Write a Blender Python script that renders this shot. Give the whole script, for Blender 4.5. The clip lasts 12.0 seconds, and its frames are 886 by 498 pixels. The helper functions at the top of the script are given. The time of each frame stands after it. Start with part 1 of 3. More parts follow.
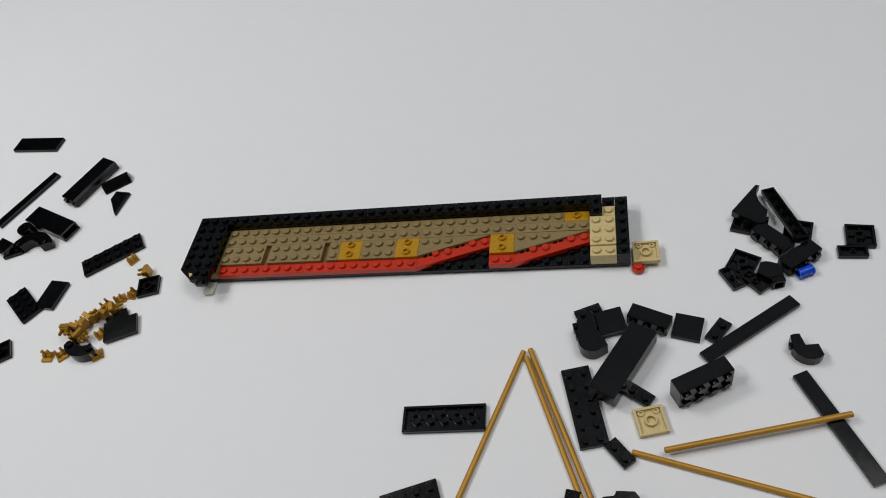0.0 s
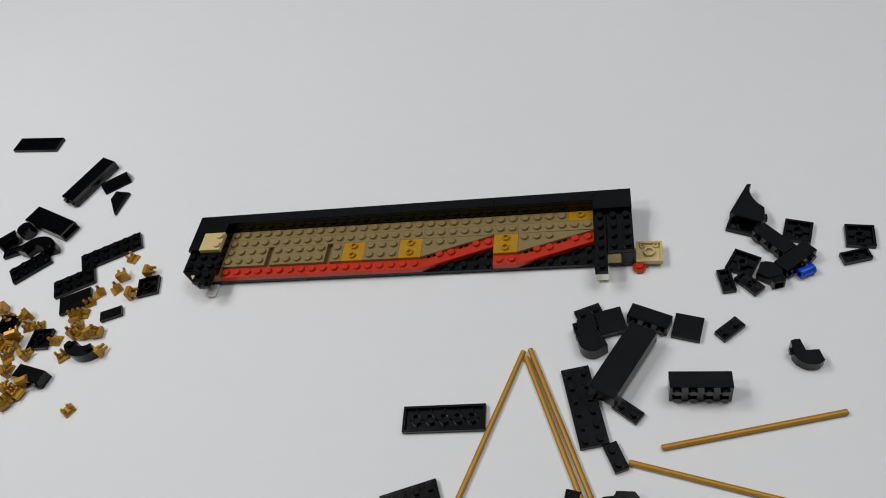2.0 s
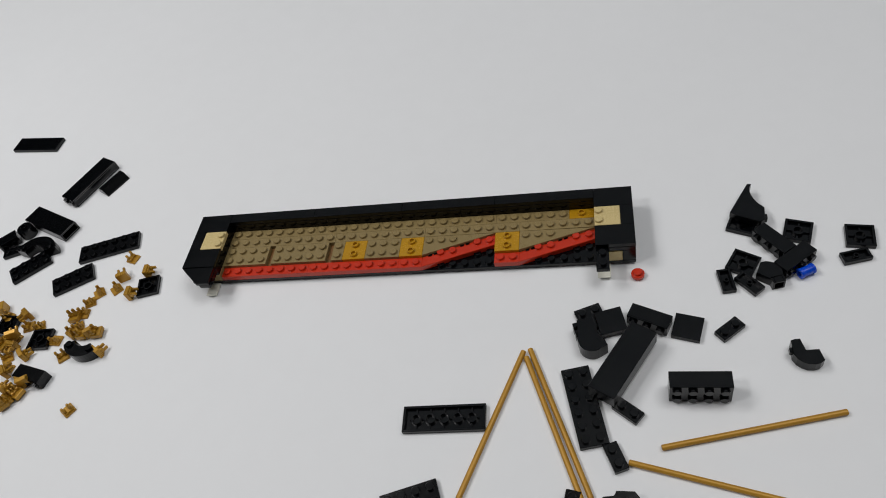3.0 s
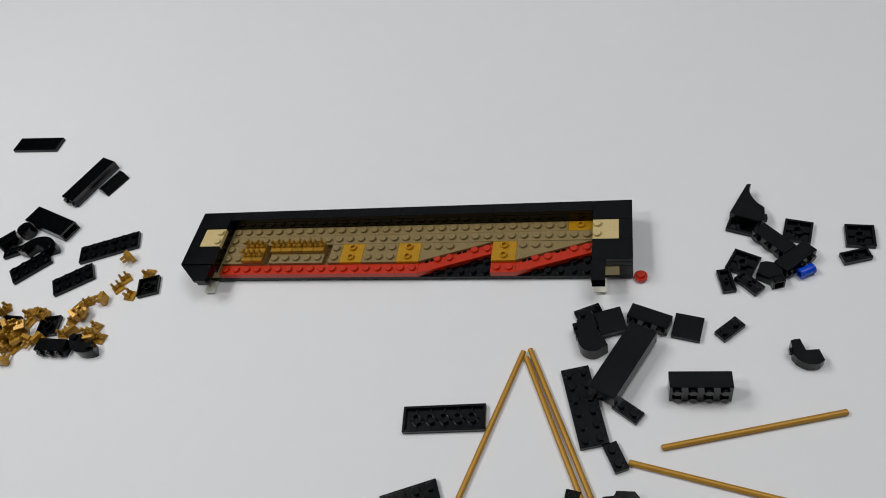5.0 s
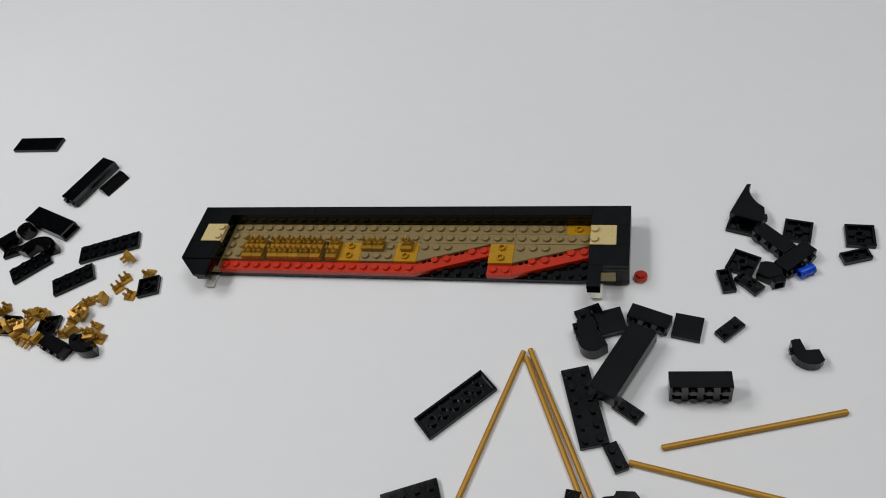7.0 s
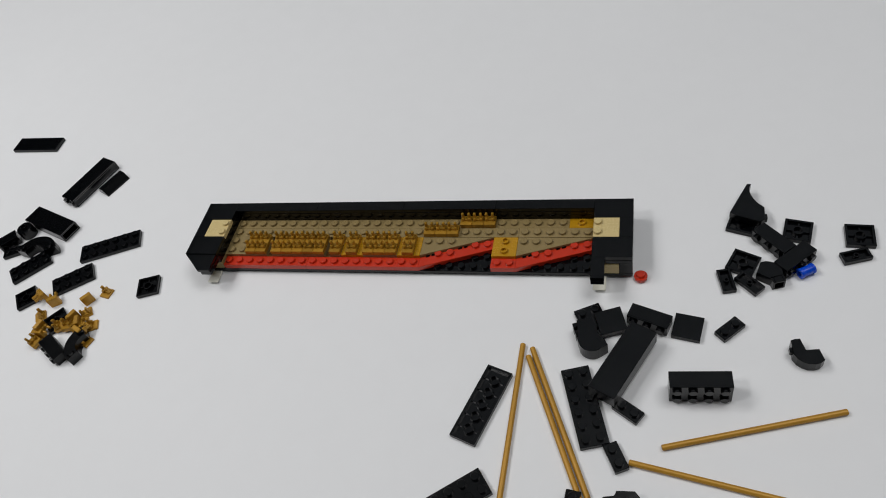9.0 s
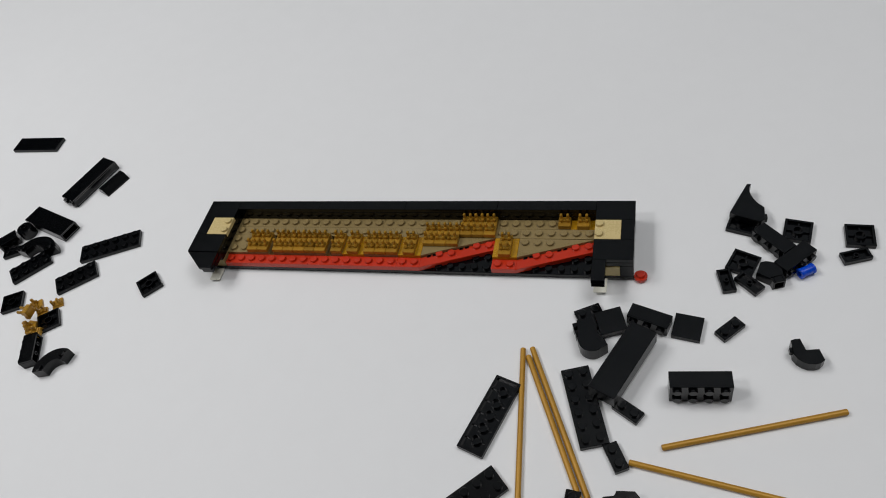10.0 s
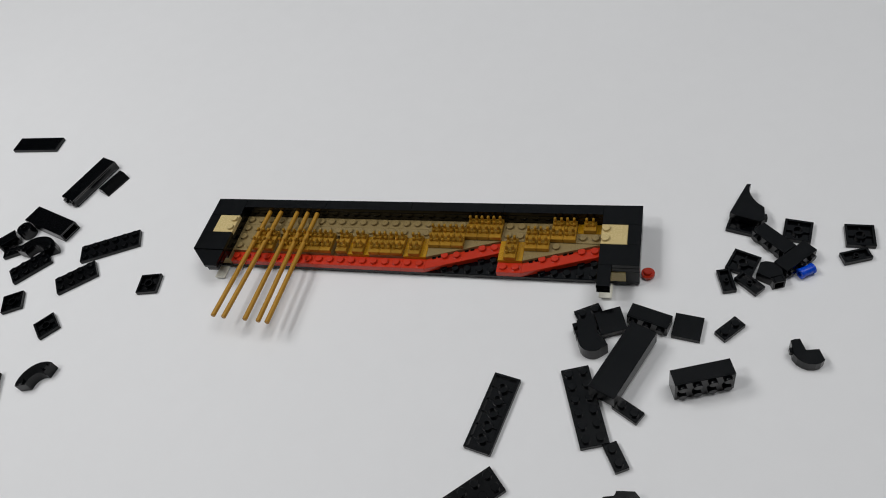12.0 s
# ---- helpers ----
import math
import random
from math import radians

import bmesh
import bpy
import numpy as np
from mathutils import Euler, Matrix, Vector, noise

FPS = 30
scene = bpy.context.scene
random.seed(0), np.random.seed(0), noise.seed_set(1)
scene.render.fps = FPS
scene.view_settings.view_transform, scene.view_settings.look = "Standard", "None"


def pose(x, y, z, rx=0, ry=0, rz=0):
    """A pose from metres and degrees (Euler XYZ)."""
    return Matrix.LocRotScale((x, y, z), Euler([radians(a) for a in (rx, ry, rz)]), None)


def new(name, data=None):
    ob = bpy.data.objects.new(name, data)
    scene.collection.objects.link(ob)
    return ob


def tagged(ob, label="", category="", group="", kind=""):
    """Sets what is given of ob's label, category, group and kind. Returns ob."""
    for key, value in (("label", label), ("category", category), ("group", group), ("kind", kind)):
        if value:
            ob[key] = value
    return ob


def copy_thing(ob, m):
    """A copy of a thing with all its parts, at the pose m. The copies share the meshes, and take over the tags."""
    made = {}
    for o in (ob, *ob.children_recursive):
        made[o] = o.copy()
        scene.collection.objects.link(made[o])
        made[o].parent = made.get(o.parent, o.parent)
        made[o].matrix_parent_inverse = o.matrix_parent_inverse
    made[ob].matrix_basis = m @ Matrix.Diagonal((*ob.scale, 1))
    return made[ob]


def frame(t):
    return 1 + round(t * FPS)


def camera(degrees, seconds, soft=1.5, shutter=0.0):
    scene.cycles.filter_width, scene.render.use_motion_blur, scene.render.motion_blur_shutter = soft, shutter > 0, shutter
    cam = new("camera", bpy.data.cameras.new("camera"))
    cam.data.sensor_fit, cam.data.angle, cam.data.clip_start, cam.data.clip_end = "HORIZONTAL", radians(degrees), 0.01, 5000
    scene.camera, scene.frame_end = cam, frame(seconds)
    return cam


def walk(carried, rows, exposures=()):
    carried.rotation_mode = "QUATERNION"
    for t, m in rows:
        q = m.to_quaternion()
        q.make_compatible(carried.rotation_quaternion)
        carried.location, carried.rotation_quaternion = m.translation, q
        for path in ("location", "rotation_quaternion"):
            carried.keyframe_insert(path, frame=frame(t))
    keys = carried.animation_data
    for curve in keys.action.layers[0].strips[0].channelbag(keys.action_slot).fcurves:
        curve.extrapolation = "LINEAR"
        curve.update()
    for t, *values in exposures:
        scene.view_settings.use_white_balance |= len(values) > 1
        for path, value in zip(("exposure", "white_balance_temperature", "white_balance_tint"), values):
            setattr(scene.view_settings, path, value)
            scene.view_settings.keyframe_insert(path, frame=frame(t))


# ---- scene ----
# Stop-motion build of a brick model on a white table. Sizes are written in millimetres (MM) and in studs of 8 mm (S).
MM, S, P = 0.001, 8.0, 3.2

cam = camera(62.19, 12.0, soft=1.0)
EYE = pose(0.29641, -0.32856, 0.37551, 39.28, 11.96, 6.539)
walk(cam, [(0.0, EYE), (12.0, EYE)])

# ---- light: an assumed windowless room, three lamp panels and an added wide dim panel ----
world = bpy.data.worlds.new("world")
scene.world = world
world.use_nodes = True
world.node_tree.nodes["Background"].inputs[0].default_value = (0.75, 0.8, 0.9, 1)
world.node_tree.nodes["Background"].inputs[1].default_value = 0.02


def panel_lamp(name, x, y, z, w, d, power, tilt, turn, colour):
    data = bpy.data.lights.new(name, "AREA")
    data.shape, data.size, data.size_y, data.energy, data.color = "RECTANGLE", w, d, power, colour
    ob = new(name, data)
    ob.matrix_world = pose(x, y, z, tilt, 0, turn)
    return ob


panel_lamp("unseen_lamp", -0.65, -0.48, 1.5, 0.2, 0.2, 5.4, 0, 0, (0.99, 0.985, 0.99))
panel_lamp("unseen_lamp", -0.66, 0.16, 1.25, 0.6, 0.5, 7.9, 0, 0, (0.99, 0.985, 0.985))
panel_lamp("unseen_lamp", 0.76, 0.05, 1.45, 0.8, 0.6, 7.6, 0, 0, (0.985, 0.985, 0.99))
# added panel: gives the black tops something bright to mirror, hardly lights the table
panel_lamp("unseen_lamp", 0.05, 1.36, 1.94, 3.2, 1.55, 2.5, 0, 0, (0.8, 0.9, 1.0))
scene.view_settings.exposure = 0.0


# ---- materials ----
def material(name, colour, rough, metal=0.0, grain=0.0, bump=0.0, scale=900.0, coat=0.0, spread=0.0, spec=0.5):
    m = bpy.data.materials.new(name)
    m.use_nodes = True
    nt = m.node_tree
    b = nt.nodes["Principled BSDF"]
    b.inputs["Base Color"].default_value = (*colour, 1)
    b.inputs["Roughness"].default_value = rough
    b.inputs["Metallic"].default_value = metal
    b.inputs["Coat Weight"].default_value = coat
    b.inputs["Specular IOR Level"].default_value = spec
    tc = nt.nodes.new("ShaderNodeTexCoord")
    info = nt.nodes.new("ShaderNodeObjectInfo")
    if grain or spread:
        fine = nt.nodes.new("ShaderNodeTexNoise")
        fine.inputs["Scale"].default_value = scale
        fine.inputs["Detail"].default_value = 4
        nt.links.new(tc.outputs["Object"], fine.inputs["Vector"])
        wide = nt.nodes.new("ShaderNodeTexNoise")
        wide.inputs["Scale"].default_value = scale * 0.06
        nt.links.new(tc.outputs["Object"], wide.inputs["Vector"])
        add = nt.nodes.new("ShaderNodeMath")
        add.operation = "ADD"
        nt.links.new(fine.outputs["Fac"], add.inputs[0])
        nt.links.new(wide.outputs["Fac"], add.inputs[1])
        rng = nt.nodes.new("ShaderNodeMapRange")
        rng.inputs["From Min"].default_value, rng.inputs["From Max"].default_value = 0.6, 1.4
        rng.inputs["To Min"].default_value, rng.inputs["To Max"].default_value = 1 - grain, 1 + grain
        nt.links.new(add.outputs[0], rng.inputs["Value"])
        own = nt.nodes.new("ShaderNodeMapRange")
        own.inputs["To Min"].default_value, own.inputs["To Max"].default_value = 1 - spread, 1 + spread
        nt.links.new(info.outputs["Random"], own.inputs["Value"])
        mul = nt.nodes.new("ShaderNodeMath")
        mul.operation = "MULTIPLY"
        nt.links.new(rng.outputs[0], mul.inputs[0])
        nt.links.new(own.outputs[0], mul.inputs[1])
        col = nt.nodes.new("ShaderNodeVectorMath")
        col.operation = "SCALE"
        col.inputs[0].default_value = colour
        nt.links.new(mul.outputs[0], col.inputs["Scale"])
        nt.links.new(col.outputs[0], b.inputs["Base Color"])
        rr = nt.nodes.new("ShaderNodeMapRange")
        rr.inputs["From Min"].default_value, rr.inputs["From Max"].default_value = 0.6, 1.4
        rr.inputs["To Min"].default_value, rr.inputs["To Max"].default_value = max(0.03, rough - 0.07), rough + 0.07
        nt.links.new(add.outputs[0], rr.inputs["Value"])
        nt.links.new(rr.outputs[0], b.inputs["Roughness"])
    if bump:
        n = nt.nodes.new("ShaderNodeTexNoise")
        n.inputs["Scale"].default_value = scale * 0.35
        n.inputs["Detail"].default_value = 3
        nt.links.new(tc.outputs["Object"], n.inputs["Vector"])
        bp = nt.nodes.new("ShaderNodeBump")
        bp.inputs["Strength"].default_value = bump
        bp.inputs["Distance"].default_value = 0.0004
        nt.links.new(n.outputs["Fac"], bp.inputs["Height"])
        nt.links.new(bp.outputs[0], b.inputs["Normal"])
    return m


BLACK = material("black_plastic", (0.0012, 0.0015, 0.002), 0.18, grain=0.12, bump=0.008, spread=0.2, spec=0.34, scale=500)
TAN = material("dark_tan_plastic", (0.245, 0.178, 0.074), 0.3, grain=0.06, bump=0.05, spread=0.05)
BROWN = material("brown_plastic", (0.16, 0.075, 0.02), 0.35, grain=0.1)
CREAM = material("light_tan_plastic", (0.6, 0.475, 0.22), 0.28, grain=0.04, bump=0.04, spread=0.03)
RED = material("red_plastic", (0.52, 0.03, 0.009), 0.22, grain=0.06, bump=0.05, spread=0.05)
GOLD = material("pearl_gold_plastic", (0.39, 0.205, 0.019), 0.3, metal=0.35, grain=0.12, bump=0.05, spread=0.15, scale=1500)
AMBER = material("bright_gold_plastic", (0.47, 0.24, 0.008), 0.25, metal=0.1, grain=0.06, bump=0.05)
ROD = material("gold_rod_plastic", (0.47, 0.24, 0.022), 0.42, metal=0.2, grain=0.12, bump=0.03, spread=0.08)
BLUE = material("blue_plastic", (0.0, 0.06, 0.55), 0.25, grain=0.06)
CLEAR = material("milky_clear_plastic", (0.72, 0.71, 0.62), 0.15, grain=0.05)
PAPER = material("white_paper", (0.79, 0.795, 0.8), 0.55, grain=0.012, bump=0.02, scale=60, spec=0.25)
TABLE = material("grey_white_laminate", (0.735, 0.735, 0.71), 0.45, grain=0.02, bump=0.02, scale=60, spec=0.3)
WALL = material("grey_wall_paint", (0.55, 0.55, 0.55), 0.8, grain=0.03, bump=0.1, scale=80)
CEILING = material("white_ceiling_paint", (0.86, 0.86, 0.87), 0.8, grain=0.03, bump=0.1, scale=80)
# near black to hold down reflections, not a known wall colour
DARK_WALL = material("reflection_dark_wall", (0.02, 0.02, 0.022), 0.8, grain=0.03, bump=0.1, scale=80)
FLOOR = material("grey_floor", (0.5, 0.49, 0.47), 0.6, grain=0.1, scale=30)


# ---- mesh helpers ----
def finish(bm, name, mat, smooth=False):
    me = bpy.data.meshes.new(name)
    bmesh.ops.recalc_face_normals(bm, faces=bm.faces)
    bm.to_mesh(me)
    bm.free()
    me.materials.append(mat)
    if smooth:
        for f in me.polygons:
            f.use_smooth = len(f.vertices) == 4
        me.set_sharp_from_angle(angle=radians(35))
    return me


def part(name, data, mat, parent, label="", at=None, smooth=False):
    me = finish(data, name, mat, smooth) if isinstance(data, bmesh.types.BMesh) else data
    ob = new(name, me)
    ob.parent = parent
    if at is not None:
        ob.matrix_local = at
    return tagged(ob, label=label)


def box(bm, x0, y0, z0, x1, y1, z1, bevel=0.25):
    """A box in millimetres with softened edges."""
    b = bmesh.new()
    bmesh.ops.create_cube(b, size=1)
    bmesh.ops.transform(b, matrix=Matrix.Translation(((x0 + x1) / 2 * MM, (y0 + y1) / 2 * MM, (z0 + z1) / 2 * MM))
                        @ Matrix.Diagonal(((x1 - x0) * MM, (y1 - y0) * MM, (z1 - z0) * MM, 1)), verts=b.verts)
    if bevel:
        bmesh.ops.bevel(b, geom=b.edges[:], offset=bevel * MM, segments=1, affect="EDGES", clamp_overlap=True)
    join(bm, b)
    return bm


def prism(bm, pts, z0, z1, bevel=0.25):
    """A plan outline (millimetres) raised from z0 to z1."""
    b = bmesh.new()
    lo = [b.verts.new((x * MM, y * MM, z0 * MM)) for x, y in pts]
    hi = [b.verts.new((x * MM, y * MM, z1 * MM)) for x, y in pts]
    b.faces.new(lo[::-1])
    b.faces.new(hi)
    n = len(pts)
    for i in range(n):
        b.faces.new((lo[i], lo[(i + 1) % n], hi[(i + 1) % n], hi[i]))
    if bevel:
        edges = [e for e in b.edges if abs(e.verts[0].co.z - e.verts[1].co.z) < 1e-7]
        bmesh.ops.bevel(b, geom=edges, offset=bevel * MM, segments=1, affect="EDGES", clamp_overlap=True)
    join(bm, b)
    return bm


def tube(bm, x, y, z0, z1, r, inner=0.0, n=16):
    """An upright cylinder or ring with a softened rim."""
    b = bmesh.new()
    prof = [(r, z0), (r, z1 - 0.2), (r - 0.2, z1)]
    if inner:
        prof += [(inner, z1), (inner, z0)]
    rings = [[b.verts.new(((x + q * math.cos(2 * math.pi * i / n)) * MM, (y + q * math.sin(2 * math.pi * i / n)) * MM, z * MM))
              for i in range(n)] for q, z in prof]
    for a, c in zip(rings, rings[1:]):
        for i in range(n):
            b.faces.new((a[i], a[(i + 1) % n], c[(i + 1) % n], c[i]))
    if inner:
        a, c = rings[-1], rings[0]
        for i in range(n):
            b.faces.new((a[i], a[(i + 1) % n], c[(i + 1) % n], c[i]))
    else:
        b.faces.new(rings[-1])
        b.faces.new(rings[0][::-1])
    join(bm, b)
    return bm


def arc(cx, cy, r, a0, a1, n=10):
    return [(cx + r * math.cos(radians(a0 + (a1 - a0) * i / n)), cy + r * math.sin(radians(a0 + (a1 - a0) * i / n))) for i in range(n + 1)]


def side_prism(pts, depth, bevel=0.2):
    """An upright outline (along, up) in millimetres given a depth."""
    bm = prism(bmesh.new(), pts, -depth / 2, depth / 2, bevel)
    bmesh.ops.rotate(bm, verts=bm.verts, matrix=Matrix.Rotation(math.pi / 2, 3, "X"))
    return bm


def join(bm, b):
    me = bpy.data.meshes.new("tmp")
    b.to_mesh(me)
    b.free()
    bm.from_mesh(me)
    bpy.data.meshes.remove(me)


def hollow_box(bm, w, d, h, wall=1.5, roof=1.2):
    """The shell of a plate: open underneath, corner at the origin, bottom at z = 0."""
    for x0, y0, x1, y1 in ((0, 0, w, wall), (0, d - wall, w, d), (0, wall, wall, d - wall), (w - wall, wall, w, d - wall)):
        box(bm, x0, y0, 0, x1, y1, h - roof + 0.3, 0.15)
    box(bm, 0, 0, h - roof, w, d, h, 0.25)
    return bm


STUD_MESHES = {}


def stud_mesh(mat, ring=False):
    key = (mat.name, ring)
    if key not in STUD_MESHES:
        STUD_MESHES[key] = finish(tube(bmesh.new(), 0, 0, -0.2, 1.7, 2.4, 1.6 if ring else 0.0), "stud", mat, True)
    return STUD_MESHES[key]


def stud(parent, x, y, z, mat, ring=False):
    return part("stud", stud_mesh(mat, ring), mat, parent, at=pose(x * MM, y * MM, z * MM))


def empty(name, label, category, group="", kind=""):
    ob = new(name)
    ob.empty_display_size = 0.005
    return tagged(ob, label=label, category=category, group=group, kind=kind)


TUBES = {}


def plate(name, w, d, label, mat=BLACK, h=P, studs=True, group="", tubes=True, category="brick piece"):
    """A plate, brick or tile of w x d studs: hollow below, its origin in the middle of its underside."""
    thing = empty(name, label, category, group)
    bm = hollow_box(bmesh.new(), w * S - 0.2, d * S - 0.2, h)
    bmesh.ops.translate(bm, verts=bm.verts, vec=((-w * S / 2 + 0.1) * MM, (-d * S / 2 + 0.1) * MM, 0))
    part("body", bm, mat, thing)
    if studs:
        for i in range(w):
            for j in range(d):
                stud(thing, (i + 0.5 - w / 2) * S, (j + 0.5 - d / 2) * S, h, mat)
    if tubes:
        key = (mat.name, h, min(w, d) > 1)
        if key not in TUBES:
            TUBES[key] = finish(tube(bmesh.new(), 0, 0, 0, h - 1, 3.25 if key[2] else 1.6, 2.4 if key[2] else 0.9), "tube", mat, True)
        if key[2]:
            spots = [((i - w / 2 + 1) * S, (j - d / 2 + 1) * S) for i in range(w - 1) for j in range(d - 1)]
        else:
            n = max(w, d)
            spots = [((i - n / 2 + 1) * S, 0) if w > d else (0, (i - n / 2 + 1) * S) for i in range(n - 1)]
        for x, y in spots:
            part("tube", TUBES[key], mat, thing, at=pose(x * MM, y * MM, 0))
        if not studs and key[2] and h == P and mat is BLACK:
            ribs = bmesh.new()
            for x, y in spots:
                for sx, sy in ((1, 0), (-1, 0), (0, 1), (0, -1)):
                    a, c = 3.1, 6.6 if sy or len(spots) == 1 else 4.0
                    box(ribs, x + (sx * a if sx > 0 else sx * c) if sx else x - 0.45, y + (sy * a if sy > 0 else sy * c) if sy else y - 0.45, 0.9,
                        x + (sx * c if sx > 0 else sx * a) if sx else x + 0.45, y + (sy * c if sy > 0 else sy * a) if sy else y + 0.45, h - 1, 0)
            part("rib", ribs, mat, thing)
    return thing


# ---- the room and the table ----
def slab(name, x0, y0, z0, x1, y1, z1, mat, label, category, kind="structure"):
    ob = new(name, finish(box(bmesh.new(), x0 * 1000, y0 * 1000, z0 * 1000, x1 * 1000, y1 * 1000, z1 * 1000, 0), name, mat))
    return tagged(ob, label=label, category=category, kind=kind)


slab("floor", -2.2, -2.2, -0.8, 2.2, 2.2, -0.75, FLOOR, "grey floor of the room", "floor")
slab("ceiling", -2.2, -2.2, 1.95, 2.2, 2.2, 2.0, CEILING, "plain white painted ceiling", "ceiling")
slab("wall_north", -2.2, 2.2, -0.75, 2.2, 2.3, 1.95, WALL, "plain grey painted wall", "wall")
slab("wall_south", -2.2, -2.3, -0.75, 2.2, -2.2, 1.95, WALL, "plain grey painted wall", "wall")
slab("wall_east", 2.2, -2.2, -0.75, 2.3, 2.2, 1.95, WALL, "plain grey painted wall", "wall")
# out of view; darkened so the left heap's black pieces mirror little light
slab("wall_west", -2.3, -2.2, -0.75, -2.2, 2.2, 1.95, DARK_WALL, "unseen wall, darkened to keep reflections in black pieces low", "wall")


def make_table():
    t = empty("table", "grey-white laminate table under a paper sheet", "table")
    t.location = (0, 0, -0.75)
    part("tabletop", box(bmesh.new(), -900, -600, 720, 1100, 700, 749.6, 2), TABLE, t)
    leg = finish(box(bmesh.new(), -25, -25, 0, 25, 25, 720, 2), "leg", TABLE)
    for x in (-840, 1040):
        for y in (-540, 640):
            part("leg", leg, TABLE, t, at=pose(x * MM, y * MM, 0))
    return t


make_table()


def paper_sheet():
    """A wide white sheet over the table that rises gently towards its far edge."""
    bm = bmesh.new()
    ux, uy = 0.9785, -0.206                      # along the far edge
    start, steps = Vector((-420, 330)), [-660, -420, -200, -60, 0, 20, 40, 60, 80, 100, 130, 160, 200, 250]
    rows = []
    for v in steps:
        lift = 0 if v <= 0 else 0.0003 * v * v
        row = []
        for i in range(41):
            u = -250 + i * 37.5
            wave = 0 if v <= 0 else 0.006 * v * math.sin(u * 0.011)
            row.append(bm.verts.new(((start.x + ux * u - uy * v) * MM, (start.y + uy * u + ux * v) * MM, (lift + wave) * MM)))
        rows.append(row)
    for a, b in zip(rows, rows[1:]):
        for i in range(40):
            bm.faces.new((a[i], a[i + 1], b[i + 1], b[i]))
    low = bmesh.ops.extrude_face_region(bm, geom=bm.faces[:])["geom"]
    bmesh.ops.translate(bm, verts=[g for g in low if isinstance(g, bmesh.types.BMVert)], vec=(0, 0, -0.0003))
    return tagged(new("paper_sheet", finish(bm, "paper_sheet", PAPER, True)), label="large white paper sheet covering the table", category="paper sheet")


paper_sheet()


# ---- the model: a long shallow tray of black, tan, red and gold pieces ----
TAN_Z, RED_Z, TOP = 9.2, 7.1, 16.0
tray = empty("brick_model", "long black brick-built tray with tan floor and red stripes", "brick model")


def block(name, mat, x0, y0, z0, x1, y1, z1, label="", bevel=0.2):
    """A block of the model, in studs across and millimetres up."""
    return part(name, box(bmesh.new(), x0 * S + 0.06, y0 * S + 0.06, z0, x1 * S - 0.06, y1 * S - 0.06, z1, bevel), mat, tray, label)


def outline(name, mat, pts, z0, z1, label="", bevel=0.2):
    return part(name, prism(bmesh.new(), [(x * S, y * S) for x, y in pts], z0, z1, bevel), mat, tray, label)


def studs_on(mat, cells, z, ring=False):
    for x, y in cells:
        stud(tray, x * S, y * S, z, mat, ring)


block("base_plate", BLACK, 3, -6, 0.9, 38, 0, P)
block("base_plate", BLACK, 0, -6, 0.9, 3, 0, P)
# back wall, in lengths of plate
for x0, x1 in ((0, 8), (8, 16), (16, 24), (24, 36)):
    block("back_wall", BLACK, x0, -0.99, P, x1, 0, 12.75)
    block("back_plate", BLACK, x0, -1, 12.8, x1, 0, TOP)
# left wall: tan core under black plates, with a slanted front
block("wall_core", TAN, 0.1, -6, P, 3, -1, 9.6)
block("end_plate", BLACK, 0, -6, 9.6, 3, -1, TOP)
outline("wedge_plate", BLACK, ((0, -6.02), (3, -6.02), (3, -7.1), (2, -7.1), (1.4, -7.25)), 12.4, TOP)
outline("wedge_inlay", CREAM, ((0.95, -6.45), (1.45, -6.45), (1.25, -6.95)), TOP - 1, TOP + 0.15, "cream triangle")
block("bracket", BLACK, 2, -7.72, 13.0, 3, -7.12, TOP)
block("foot", CLEAR, 1.65, -7.35, 0.02, 2.65, -6.05, 1.0, "milky clear foot")
studs_on(BLACK, [(x + 0.5, -0.5) for x in range(36)], TOP)
studs_on(BLACK, [(x + 0.5, -y - 0.5) for x in range(3) for y in range(1, 6)] + [(2.5, -6.55), (2.5, -7.4), (1.6, -6.4)], TOP)
# right end: cream bricks between black ones
block("end_wall", BLACK, 37, -5, P, 38, 0, 12.8)
block("end_wall", BLACK, 37, -6, P, 38, -5, 12.8)
block("end_wall", BLACK, 36, -1, P, 37, 0, 12.8)
block("end_wall", BLACK, 35, -2, P, 36, -1, TOP)
studs_on(BLACK, [(35.5, -1.5)], TOP)
block("end_brick", CREAM, 36, -2, P, 37, -1, 12.8)
block("end_brick", CREAM, 35, -5, P, 37, -2, 12.8)
block("end_brick", CREAM, 35, -6, P, 37, -5, 11.6)
studs_on(CREAM, [(36.5, -1.5)] + [(x + 0.5, -y - 0.5) for x in (35, 36) for y in (2, 3, 4)], 12.8)
studs_on(CREAM, [(35.5, -5.5), (36.5, -5.5)], 11.6)
studs_on(BLACK, [(36.5, -0.5)] + [(37.5, -y - 0.5) for y in range(6)], 12.8)
# tan floor in the plates that show between the joints
for x0, x1, y0, y1 in ((3, 11, -2, -1), (11, 17, -2, -1), (17, 27, -2, -1), (27, 33, -2, -1), (3, 13, -3, -2), (13, 21, -3, -2), (21, 29, -3, -2), (29, 35, -3, -2),
                       (3, 7, -5, -3), (7.5, 12.5, -5, -3), (13, 14, -5, -3), (16, 19, -5, -3)):
    block("floor_plate", TAN, x0, y0, P, x1, y1, TAN_Z, "", 0.06)
block("groove", BROWN, 7, -5, P, 7.5, -3, 6.4, "brown groove between plates")
block("groove", BROWN, 12.5, -5, P, 13, -3, 6.4, "brown groove between plates")
outline("floor_wedge", TAN, ((21, -3), (21, -4.95), (27, -3.02)), P, TAN_Z)
